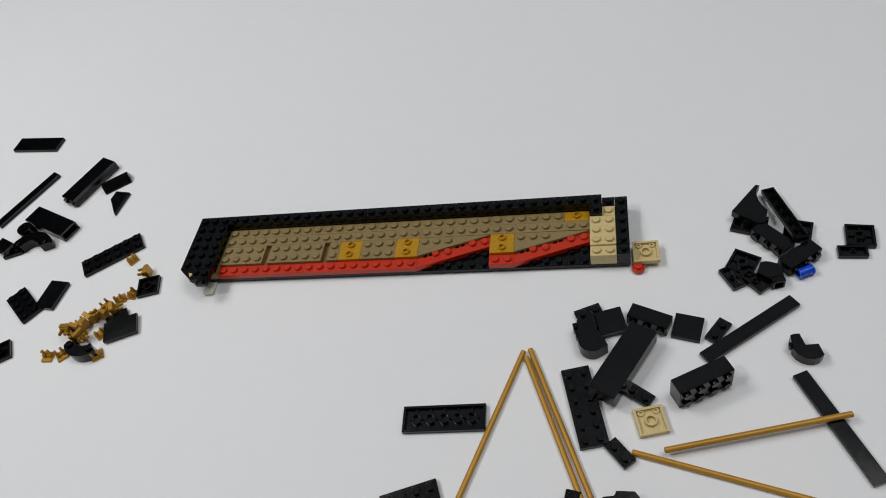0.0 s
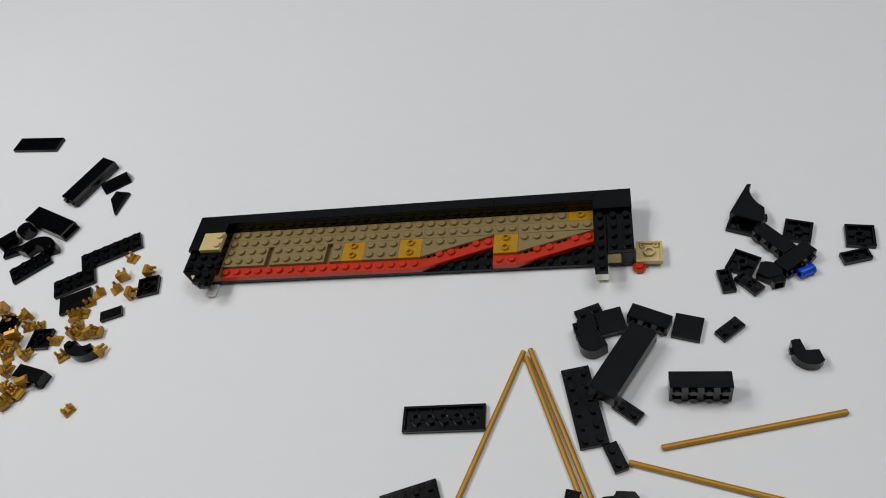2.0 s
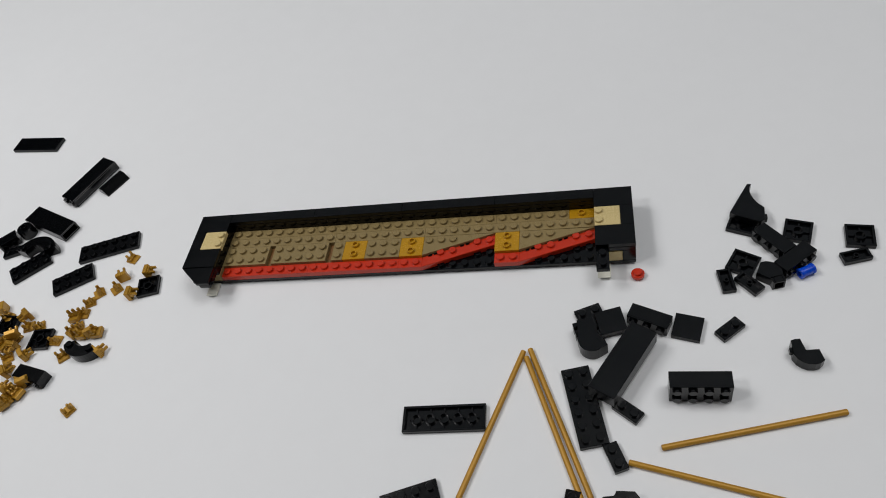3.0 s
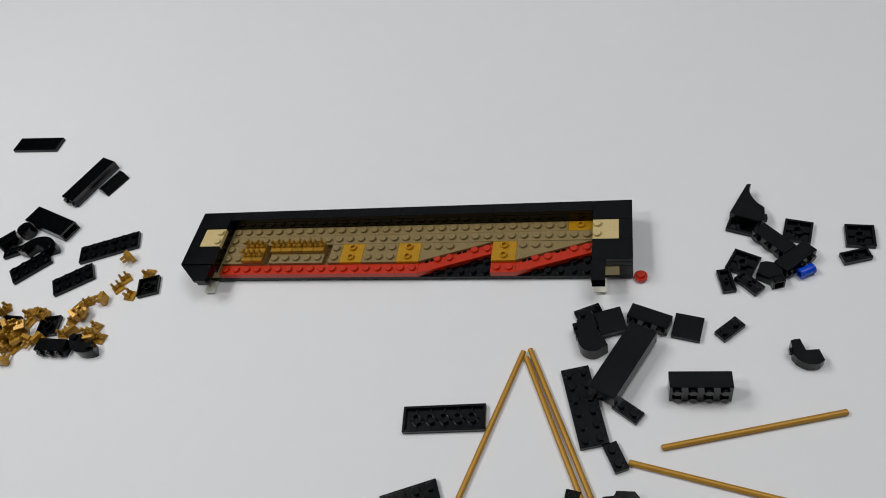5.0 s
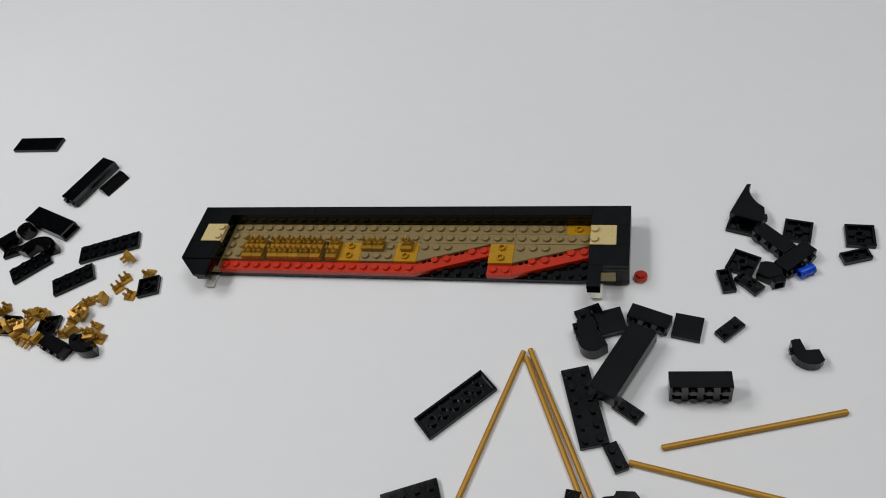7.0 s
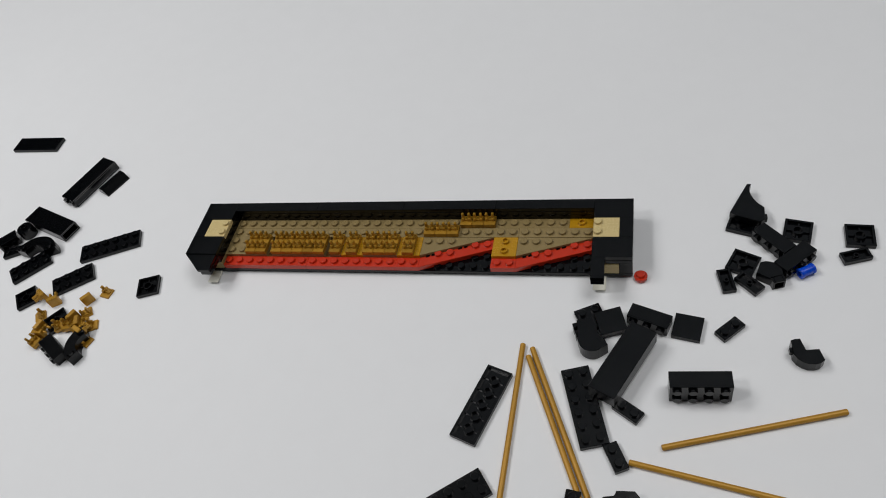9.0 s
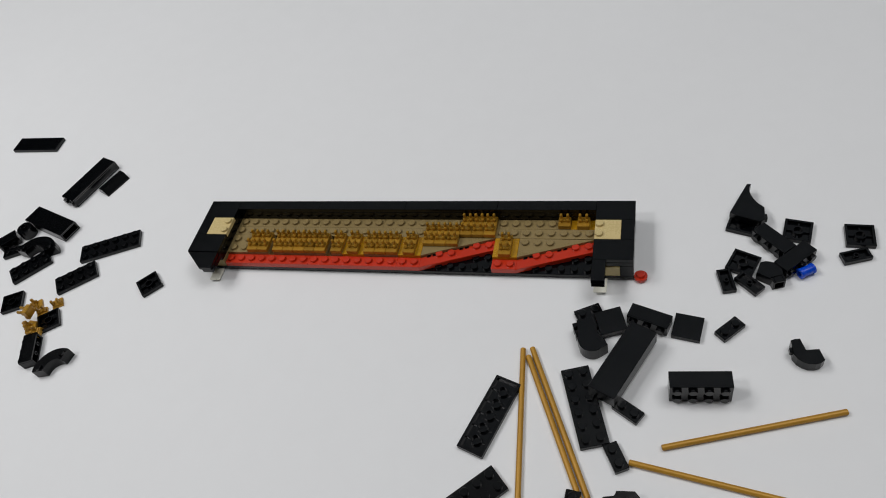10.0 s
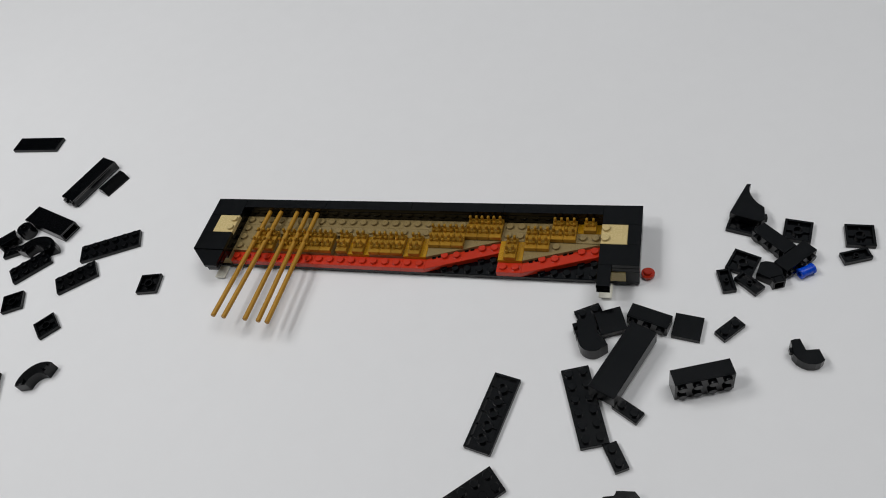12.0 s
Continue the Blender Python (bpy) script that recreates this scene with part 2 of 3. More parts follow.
outline("floor_wedge", TAN, ((29, -3), (29, -4.95), (35, -3.05)), P, TAN_Z)
studs_on(TAN, [(3.5 + i, -1.5) for i in range(30)] + [(3.5 + i, -2.5) for i in range(32)], TAN_Z)
for y in (-3.5, -4.5):
    studs_on(TAN, [(3 + a, y) for a in (0.5, 1.5, 2.5, 3.5, 5, 6, 7, 8, 9, 10.5, 13.5, 14.5, 15.5)], TAN_Z)
studs_on(TAN, [(3 + a, -3.5) for a in (18.5, 19.5, 20.5, 26.5, 27.5, 28.5)], TAN_Z)
# gold jumper plates
for x in (14, 19, 27):
    block("gold_plate", AMBER, x, -5, P, x + 2, -3, TAN_Z + 0.1, "bright gold plate")
    studs_on(AMBER, [(x + 1, -3.5), (x + 1, -4.5)], TAN_Z + 0.1, True)
block("gold_plate", AMBER, 33, -2, P, 35, -1, TAN_Z + 0.1, "bright gold plate")
studs_on(AMBER, [(34, -1.5)], TAN_Z + 0.1, True)
# red stripes
block("red_plate", RED, 3.05, -6, P, 11, -5, RED_Z, "red plate", 0.06)
block("red_plate", RED, 11, -6, P, 19, -5, RED_Z, "red plate", 0.06)
block("red_plate", RED, 19, -6, P, 21, -5, RED_Z, "red plate", 0.06)
outline("red_wedge", RED, ((21, -5), (21, -6), (27, -4.05), (27, -3.0)), P, RED_Z, "red wedge plate")
block("red_plate", RED, 27, -6, P, 29, -5, RED_Z, "red plate", 0.06)
outline("red_wedge", RED, ((29, -5), (29, -6), (35, -4.05), (35, -3.0)), P, RED_Z, "red wedge plate")
studs_on(RED, [(3.5 + i, -5.5) for i in range(18)] + [(27.5, -5.5), (28.5, -5.5)], RED_Z)
for x in (21, 29):
    studs_on(RED, [(x + 1.5, -4.62), (x + 2.5, -4.5), (x + 4.5, -3.72), (x + 5.5, -3.6)], RED_Z)
    for a in (0.5, 0.95, 3.1, 3.55):
        u = -5 + a / 3
        outline("notch", BLACK, ((x + a, u - 0.17), (x + a + 0.3, u - 0.07), (x + a + 0.3, u + 0.2), (x + a, u + 0.1)), RED_Z - 1, RED_Z + 0.35, "", 0)
    studs_on(BLACK, [(x + a, -5.5) for a in (1.5, 2.5, 3.5, 4.5, 5.5)] + [(x + 4.5, -4.58), (x + 5.5, -4.5)], P)


# ---- movement: everything jumps from one still to the next ----
MODEL = [(0.0, -0.49, -0.13, 0.0040), (0.4, -0.44, -0.76, 0.0071), (1.0, -0.20, -1.10, 0.0052), (1.4, 0.48, -1.25, 0.0025), (2.0, 1.70, -2.27, 0.0128),
         (2.4, 2.60, -1.74, 0.0145), (3.0, 2.34, -1.62, 0.0170), (3.6, 2.4, -0.7, 0.003), (4.2, 2.5, 0.4, -0.015), (4.8, 2.59, 1.63, -0.0324),
         (5.4, 2.57, 0.85, -0.0299), (6.0, 2.64, 2.61, -0.0289), (6.4, 2.66, 3.56, -0.0415), (7.0, 2.51, 7.72, -0.0694), (7.6, 3.0, 8.9, -0.066),
         (8.2, 3.5, 10.0, -0.063), (8.8, 4.03, 11.19, -0.0608), (9.4, 4.20, 13.13, -0.0727), (10.0, 5.52, 13.46, -0.0752), (10.4, 7.33, 14.92, -0.1028),
         (11.0, 8.07, 14.68, -0.0967), (11.4, 8.05, 14.63, -0.0959), (12.0, 10.44, 15.69, -0.0978)]
LEAN = Matrix.Translation((0.152, -0.024, 0.00063)) @ pose(0, 0, 0, -1.5) @ Matrix.Translation((-0.152, 0.024, 0))


def model_pose(t):
    x, y, a = [r for r in MODEL if r[0] <= t + 1e-6][-1][1:]
    return pose(x * MM, y * MM, 0, 0, 0, math.degrees(a)) @ LEAN


def at(x, y, z, rz=0.0, rx=0.0, ry=0.0):
    """A pose from millimetres."""
    return Matrix.Translation((x * MM, y * MM, z * MM)) @ pose(0, 0, 0, 0, 0, rz) @ pose(0, 0, 0, rx, ry, 0)


def jumps(ob, stills):
    """Hold each pose until the next still; long turns take a few quick steps."""
    rows = [(0.0, stills[0][1])]
    for (t0, a), (t1, b) in zip(stills, stills[1:]):
        qa, qb = a.to_quaternion(), b.to_quaternion()
        turn = qa.rotation_difference(qb).angle
        turn = min(turn, 2 * math.pi - turn)
        n = max(1, math.ceil(turn / radians(70)))
        rows.append((t1 - n / FPS, a))
        for k in range(1, n):
            q = qa.slerp(qb, k / n)
            rows.append((t1 - (n - k) / FPS, Matrix.LocRotScale(a.translation.lerp(b.translation, k / n) + Vector((0, 0, 0.03)), q, None)))
        rows.append((t1, b))
    if rows[-1][0] < 12.0:
        rows.append((12.0, stills[-1][1]))
    walk(ob, rows)


RIDERS = []      # (thing, loose stills, time of joining, place on the model)
LOOSE = []       # (thing, stills)


def with_model(ob, loose, t, local):
    stills = [s for s in loose if s[0] < t]
    for r in [t] + [r[0] for r in MODEL if r[0] > t]:
        stills.append((r, model_pose(r) @ local))
    jumps(ob, stills)


# ---- pieces that join the model ----
def tile(name, pts, label, mat=BLACK, h=P, studs=(), group="tiles of the model"):
    """A smooth tile with the given outline in studs, its origin in the middle of its outline's box."""
    xs, ys = [p[0] for p in pts], [p[1] for p in pts]
    cx, cy = (min(xs) + max(xs)) / 2, (min(ys) + max(ys)) / 2
    thing = empty(name, label, "brick tile", group)
    part("body", prism(bmesh.new(), [((x - cx) * S, (y - cy) * S) for x, y in pts], 0.6, h, 0.12), mat, thing)
    kx, ky = 1 - 0.08 / (max(xs) - min(xs)), 1 - 0.08 / (max(ys) - min(ys))
    inner = [((x - cx) * S * kx, (y - cy) * S * ky) for x, y in pts]
    part("groove", prism(bmesh.new(), inner, 0, 0.62, 0), mat, thing)
    for x, y in studs:
        stud(thing, (x - cx) * S, (y - cy) * S, h, mat)
    return thing, cx * S, cy * S


def rect(x0, y0, x1, y1):
    e = 0.003
    return ((x0 + e, y0 + e), (x1 - e, y0 + e), (x1 - e, y1 - e), (x0 + e, y1 - e))


FAR_RIGHT = at(640, 40, 0)


def joins(made, t, z, loose, turn=0.0):
    thing, cx, cy = made
    RIDERS.append((thing, loose, t, at(cx, cy, z, turn)))


def plate_joins(thing, x, y, z, t, loose, turn=0.0):
    RIDERS.append((thing, loose, t, at(x * S, y * S, z, turn)))


plate_joins(plate("plate", 1, 6, "black one-by-six stud plate", group="plates"), 35.5, -5, 12.8, 0.2, [(0, at(395.5, -15.7, 9.2, 194.4, 187.7, 0))])
plate_joins(plate("plate", 2, 6, "black two-by-six stud plate", group="plates"), 37, -3, 12.8, 0.4, [(0, FAR_RIGHT)])
foot = tile("foot_tile", rect(35.05, -7.4, 36.05, -6.05), "milky clear tile under the model's bracket", CLEAR, 0.9, group="clear tiles")
joins(foot, 0.2, 0.3, [(0, at(680, 60, 0))])


def cream_jumper(label):
    thing = plate("jumper_tile", 2, 2, label, CREAM, studs=False, group="cream jumper tiles")
    return thing


cream_left = cream_jumper("cream two-by-two tile with two studs")
for y in (-4, 4):
    stud(cream_left, 5.2, y, P, CREAM)
    part("socket", tube(bmesh.new(), 5.2, y, 0.9, 2.2, 1.7, 0.9), CREAM, cream_left)
plate_joins(cream_left, 2, -3, TOP, 0.6, [(0, at(309.6, -150.2, P, 103, 180))])
cream_right = cream_jumper("cream two-by-two tile with two studs")
for y in (-4, 4):
    stud(cream_right, -5.2, y, P, CREAM)
    part("socket", tube(bmesh.new(), -5.2, y, 0.9, 2.2, 1.7, 0.9), CREAM, cream_right)
plate_joins(cream_right, 36, -3, TOP, 2.2, [(0, at(313.1, -39.4, 6.6, -88, 180)), (1.0, at(313.1, -40.6, 6.6, -88, 180)), (2.0, at(315.1, -39.6, 6.6, -91, 180))])

joins(tile("corner_tile", rect(0, -2, 3, 0), "smooth black tile on the model's corner"), 0.8, TOP, [(0, at(-112.6, -55, 0, -98))])
joins(tile("narrow_tile", rect(0, -4, 1, -2), "narrow smooth black tile beside a cream one"), 1.0, TOP, [(0, at(-300, -55, 0, -20))])
joins(tile("long_tile", rect(3, -1, 11, 0), "long narrow smooth black tile", group="long tiles"), 1.2, TOP, [(0, at(-188.4, 46.3, 0, 63))])
joins(tile("long_tile", rect(11, -1, 19, 0), "long narrow smooth black tile", group="long tiles"), 1.4, TOP, [(0, FAR_RIGHT)])
joins(tile("long_tile", rect(19, -1, 27, 0), "long narrow smooth black tile", group="long tiles"), 1.6, TOP,
      [(0, at(399.9, -151.6, 0, -66)), (0.4, at(399.4, -152, 0, -66))])
joins(tile("long_tile", rect(27, -1, 35, 0), "long narrow smooth black tile", group="long tiles"), 1.8, TOP, [(0, at(366.2, -94.3, 0, 35.5))])
joins(tile("corner_tile", rect(35, -2, 38, 0), "smooth black tile on the model's corner"), 2.0, TOP, [(0, at(-40.5, -85.7, 0.8, 21, 1))])
joins(tile("narrow_tile", rect(37, -4, 38, -2), "narrow smooth black tile beside a cream one"), 2.2, TOP,
      [(0, at(-47.4, -76.5, 0, -54)), (2.0, at(-53.9, -73.2, 0, -69))])
joins(tile("front_tile", rect(0, -6, 3, -4), "smooth black tile at the model's front"), 2.8, TOP, [(0, at(-270, -60, 0, 24)), (1.0, at(-89, -61.5, 0, 24))])
joins(tile("front_tile", rect(35, -6, 38, -4), "smooth black tile at the model's front"), 2.8, TOP, [(0, at(-300, -100, 0, 0))])
wedge = tile("wedge_tile", ((0.02, -6.03), (2.98, -6.03), (2.98, -7.75), (1.85, -7.75)), "smooth black wedge tile", h=2.6)
for x in (1.5, 7.2):
    part("tube", tube(bmesh.new(), x, 1.2, -0.3, 0.1, 3.1, 2.2), BLACK, wedge[0])
joins(wedge, 3.0, TOP, [(0, at(-98.4, 35.5, 2.8, 80, 180))])


joins(tile("end_tile", rect(35, -8, 36, -6), "small smooth black tile on the overhanging plate"), 3.4, TOP, [(0, at(-290, -150, 0, 15))])


# gold pieces with two prongs
def gold_piece():
    g = empty("clip_tile", "pearl gold clip tile with two upright prongs", "brick piece", "gold clip tiles")
    part("body", box(bmesh.new(), -3.95, -3.95, -1.7, 3.95, 3.95, 1.5, 0.25), GOLD, g)
    part("clip_foot", box(bmesh.new(), -3.3, -0.4, 1.3, 3.3, 3.2, 2.6, 0.3), GOLD, g)
    prong = bmesh.new()
    box(prong, -1.1, -1.9, 1.4, 1.1, 1.6, 3.9, 0.5)
    box(prong, -0.8, -0.7, 3.6, 0.8, 1.5, 6.9, 0.35)
    prong = finish(prong, "prong", GOLD)
    for x in (-2.1, 2.1):
        part("prong", prong, GOLD, g, at=pose(x * MM, 0.9 * MM, 0))
    return g


def spots(text):
    return [tuple(float(v) for v in w.split(",")) for w in text.split()]


PILE_A = "-58,-24 -38,-38 -45,-56 -53,-60 -61,-66 -53,-70 -59,-75 -67,-76 -63,-81 -71,-83 -73,-87 -56,-89 -80,-88 -73,-93 -67,-93 -90,-107 -79,-106 -51,-106"
PILE_B = "-58,-23 -38,-38 -57,-42 -60,-51 -45,-57 -73,-54 -77,-62 -78,-72 -82,-76 -77,-83 -63,-89 -69,-90 -77,-89 -58,-89 -78,-107 -50,-105 -54,-147 -123,-73 -119,-82 -110,-82 -90,-94 -147,-67 -142,-73 -125,-92 -122,-99 -109,-107 -123,-108 -130,-97 -120,-94 -118,-117 -113,-122 -128,-102 -99,-128 -103,-134 -94,-129 -104,-141 -98,-136 -106,-136 -105,-144"
PILE_C = "-59,-23 -38,-38 -56,-42 -59,-50 -46,-57 -65,-61 -78,-61 -80,-69 -85,-77 -79,-77 -76,-74 -86,-88 -78,-88 -62,-84 -55,-93 -65,-93 -61,-92 -124,-70 -114,-73 -110,-73 -121,-78 -126,-82 -148,-66 -146,-71 -137,-85 -130,-86 -122,-91 -118,-88 -111,-94 -103,-94 -133,-92 -128,-95 -130,-100 -122,-100 -120,-95 -132,-91 -124,-112"
PILE_D = "-119,-56 -106,-62 -114,-73 -67,-54 -78,-61 -76,-71 -83,-76 -76,-81 -84,-83 -66,-82 -76,-85 -104,-90 -105,-96 -103,-86 -65,-95 -69,-90 -91,-83"
PILE_E = "-119,-57 -103,-63 -115,-73 -84,-73 -74,-78 -87,-80 -67,-83 -90,-85 -73,-85 -118,-94 -111,-89 -82,-83 -88,-76"
PILE_F = "-122,-63 -114,-70 -118,-81 -117,-75 -114,-85 -105,-62 -108,-89 -101,-93 -93,-96 -118,-92 -97,-90"
PILES = [(0.0, spots(PILE_A)), (1.0, spots(PILE_B)), (3.4, spots(PILE_C)), (8.0, spots(PILE_D)), (9.4, spots(PILE_E)), (10.0, spots(PILE_F))]
# seats on the model in the order in which they fill: time, studs along, rows (1 is the back row)
SEATS = "3.4:2.5,3 3.6:2.5,4 3.8:3.5,3 4.0:3.5,4 4.2:5,3 4.4:6,3 4.6:7,3 4.8:8,3 4.8:9,3 5.2:9,4 5.4:8,4 5.6:7,4 5.8:6,4 6.0:5,4 6.2:10.5,3 6.4:10.5,4 " \
        "6.6:13.5,3 6.8:14.5,3 7.0:17,3 7.2:15.5,3 7.4:12,3 7.4:12,4 7.6:13.5,4 7.8:14.5,4 7.8:15.5,4 8.0:17,4 8.2:18.5,2 8.4:19.5,2 8.4:20.5,2 8.6:21.5,1 8.6:22.5,1 8.8:23.5,1 " \
        "9.2:18.5,3 9.2:19.5,3 9.4:21.5,2 9.4:22.5,2 9.6:20.5,3 9.8:23.5,2 9.8:25,3 9.8:31,1 10.0:25,4 10.0:29.5,1 10.2:26.5,2 10.2:29.5,2 10.4:26.5,3 10.4:28.5,1 10.6:28.5,2 10.6:27.5,2 10.8:27.5,3"


def gold_pieces():
    seats = []
    for word in SEATS.split():
        t, xy = word.split(":")
        seats.append((float(t), *[float(v) for v in xy.split(",")]))
    first = gold_piece()
    rnd = random.Random(7)
    n = len(seats)
    for k, (t, x, row) in enumerate(seats):
        g = first if k == 0 else copy_thing(first, Matrix.Identity(4))
        rank, loose = n - 1 - k, []
        for t0, pile in PILES:
            if t0 >= t:
                break
            if rank < len(pile):
                px, py = pile[rank]
                crowd = sum(1 for q in pile[:rank] if math.hypot(q[0] - px, q[1] - py) < 7.5)
                flip = rnd.choice((0, 0, 0, 90, -90))
                lift = 3.9 if flip else 0
                loose.append((t0, at(px, py, lift + min(crowd, 2) * 3.0, rnd.uniform(-180, 180), flip + rnd.uniform(-9, 9) * (crowd > 0), rnd.uniform(-9, 9) * (crowd > 0))))
            else:
                loose.append((t0, at(-280 - 9 * (rank % 7), -120 + 9 * (rank // 7), 0, rnd.uniform(-180, 180))))
        RIDERS.append((g, loose, t, at((3 + x) * S, (-row - 0.5) * S, TAN_Z + 1.75)))


gold_pieces()


# gold rods
def gold_rod():
    bm = bmesh.new()
    bmesh.ops.create_cone(bm, cap_ends=True, segments=20, radius1=1.6 * MM, radius2=1.6 * MM, depth=94 * MM)
    bmesh.ops.bevel(bm, geom=[e for e in bm.edges if all(len(f.verts) > 4 or True for f in e.link_faces) and abs(e.verts[0].co.z - e.verts[1].co.z) < 1e-6],
                    offset=0.3 * MM, segments=2, affect="EDGES")
    bmesh.ops.rotate(bm, verts=bm.verts, matrix=Matrix.Rotation(math.pi / 2, 3, "Y"))
    return tagged(new("rod", finish(bm, "rod", ROD, True)), label="long thin pearl gold plastic rod", category="rod", group="gold rods")


def rod_at(x, y, ang, z=1.6):
    return at(x, y, z, ang)


def rods():
    first = gold_rod()
    tr = 1.62
    lying = [
        [(0, rod_at(224.8, -151.1, -109)), (8.0, rod_at(235.4, -148.6, -95)), (9.4, rod_at(240.3, -151.9, -89.3)), (11.0, rod_at(94.1, -132.7, -40))],
        [(0, rod_at(258.3, -154.5, -69.2)), (9.0, rod_at(258.4, -154.2, -70.6)), (11.0, rod_at(111.6, -140.9, -42)), (11.2, rod_at(112, -128, -49))],
        [(0, rod_at(260.9, -149.1, -68.6)), (9.0, rod_at(260.7, -148.8, -70.5)), (11.0, rod_at(120.1, -128.0, -56)), (11.2, rod_at(117, -128, -47)), (11.4, rod_at(121.1, -126.2, -46))],
        [(0, rod_at(361.0, -157.2, 13, 5.0)), (1.6, rod_at(360.4, -157.5, 13)), (1.8, rod_at(359.9, -154.4, 13)), (11.0, rod_at(133.4, -139.2, -60)), (11.2, rod_at(133, -130, -49)), (11.4, rod_at(120.2, -131.0, -45))],
        [(0, rod_at(344.5, -179.8, -15)), (0.8, rod_at(343, -184.2, -13.5)), (11.0, rod_at(137.1, -133.3, -59)), (11.2, rod_at(139, -132, -47)), (11.4, rod_at(140.9, -133.1, -45))],
        [(0, rod_at(330, -230, -20)), (11.0, rod_at(141.2, -132.4, -59)), (11.2, rod_at(143, -137, -47)), (11.4, rod_at(138.6, -138.8, -45)), (11.8, rod_at(126, -128, -54)), (12.0, rod_at(150, -290, -54))],
    ]
    joined = [(11.2, 39.2, -52.1, -93.7), (11.4, 47.6, -52.8, -94.1), (11.6, 62.0, -53.2, -92.2), (11.8, 71.1, -53.8, -91.2), (12.0, 78.2, -54.4, -91.9)]
    for k, stills in enumerate(lying):
        rod = first if k == 0 else copy_thing(first, Matrix.Identity(4))
        if k < 5:
            t, x, y, a = joined[k]
            RIDERS.append((rod, stills, t, at(x + 1.2, y - 1, 14.5, a)))
        else:
            LOOSE.append((rod, stills))


rods()


# ---- loose pieces on the table ----
def stays(thing, x, y, z=0.0, rz=0.0, rx=0.0, ry=0.0):
    thing.matrix_world = at(x, y, z, rz, rx, ry)
    return thing


def bow(r0, r1, a0, a1, h, label):
    """A quarter or half ring lying flat, with two studs on its ends."""
    thing = empty("curved_brick", label, "brick piece", "loose curved pieces")
    part("body", prism(bmesh.new(), arc(0, 0, r1, a0, a1, 14) + arc(0, 0, r0, a1, a0, 14), 0, h), BLACK, thing)
    for a in (a0 + 12, a1 - 12):
        stud(thing, (r0 + r1) / 2 * math.cos(radians(a)), (r0 + r1) / 2 * math.sin(radians(a)), h, BLACK)
    return thing


L2x2, L1x2 = "black two-by-two tile lying upside down", "black one-by-two stud plate lying on the table"
# heap beside the model's far end
stays(plate("tile", 2, 2, L2x2, studs=False, group="upturned tiles"), 435.3, -31, P, -7, 180)
stays(plate("tile", 2, 2, L2x2, studs=False, group="upturned tiles"), 402.4, -25.4, P, -16, 180)
stays(plate("tile", 2, 2, L2x2, studs=False, group="upturned tiles"), 368.5, -48.2, P, -29, 180)
LOOSE.append((plate("plate", 2, 1, "black one-by-two tile upside down", studs=False, group="small plates"), [(0, at(429, -42.5, P, -3, 180)), (0.2, at(430, -45.8, P, 13, 180))]))
LOOSE.append((plate("plate", 2, 1, "black one-by-two tile upside down", studs=False, group="small plates"), [(0, at(361, -58.5, P, -63, 180)), (0.2, at(357.6, -60.6, P, 98, 180))]))
LOOSE.append((plate("plate", 2, 1, "black one-by-two tile upside down", studs=False, group="small plates"), [(0, at(373, -62, P + 0.6, -50, 180, 3)), (0.4, at(371, -63.3, P + 0.6, -48, 180, 3)), (1.4, at(370, -63.3, P + 0.6, -48, 180, 3))]))
arch = empty("arch_brick", "black curved slope brick lying on an upturned plate", "brick piece", "loose curved pieces")
part("body", prism(bmesh.new(), [(-9.9, -3.6), (3.0, 19.3), (5.5, 19.1)] + arc(22.5, 13.5, 18.8, 172, 230, 10) + [(9.6, -10.7), (6.4, -12.4), (-5.7, -6.8)], 0, 5.5), BLACK, arch)
part("step", box(bmesh.new(), 8.5, -9.5, 0.5, 11.2, -6, 5, 0.3), BLACK, arch)
LOOSE.append((arch, [(0, at(376.4, -10.2, 3.3, -9)), (0.2, at(374.6, -9.7, 3.3))]))
LOOSE.append((plate("plate", 2, 2, "black stud plate under a curved brick", group="plates", studs=False), [(0, at(374.5, -17, P, -20, 180)), (0.2, at(372, -17, P, -22, 180))]))
bar = plate("side_stud_brick", 3, 1, "black brick with studs on its side", h=9.6, group="side stud bricks", studs=True)
LOOSE.append((bar, [(0, at(390.3, -29.6, 4, -49, 90)), (0.2, at(390.7, -31.2, 4, -51, 90))]))
bar = plate("side_stud_brick", 3, 1, "black brick with studs on its side", h=9.6, group="side stud bricks", studs=True)
LOOSE.append((bar, [(0, at(396.5, -43, 4, 36, 90)), (0.2, at(393.5, -44.6, 4, 39, 90))]))
quarter = empty("curved_brick", "black quarter-curve brick with a square socket", "brick piece", "loose curved pieces")
part("body", prism(bmesh.new(), [(-3, 8), (0, 8.8), (2.6, 8.3), (6.5, 6.7), (8.2, 3), (8.3, -1.6), (1.5, -4.4), (-0.6, -3), (-4.2, -0.5), (-6, 0.5)], 0, 7), BLACK, quarter)
end = bmesh.new()
for x0, z0, x1, z1 in ((0.2, 0, 1.4, 7), (6.2, 0, 7.4, 7), (1.4, 0, 6.2, 1.2), (1.4, 5.8, 6.2, 7)):
    box(end, x0, -7.6, z0, x1, -3, z1, 0.15)
part("socket", end, BLACK, quarter, at=pose(0, 0, 0, 0, 0, 14))
stays(quarter, 380, -59.5)


def pin():
    p = empty("connector_pin", "small blue round connector pin", "pin")
    bm = tube(bmesh.new(), 0, 0, -4.3, 4.3, 2.9, 1.7)
    part("shaft", bm, BLUE, p, smooth=True)
    for z in (-4.5, 3.1):
        part("rim", tube(bmesh.new(), 0, 0, z, z + 1.4, 3.2, 1.7), BLUE, p, smooth=True)
    return p


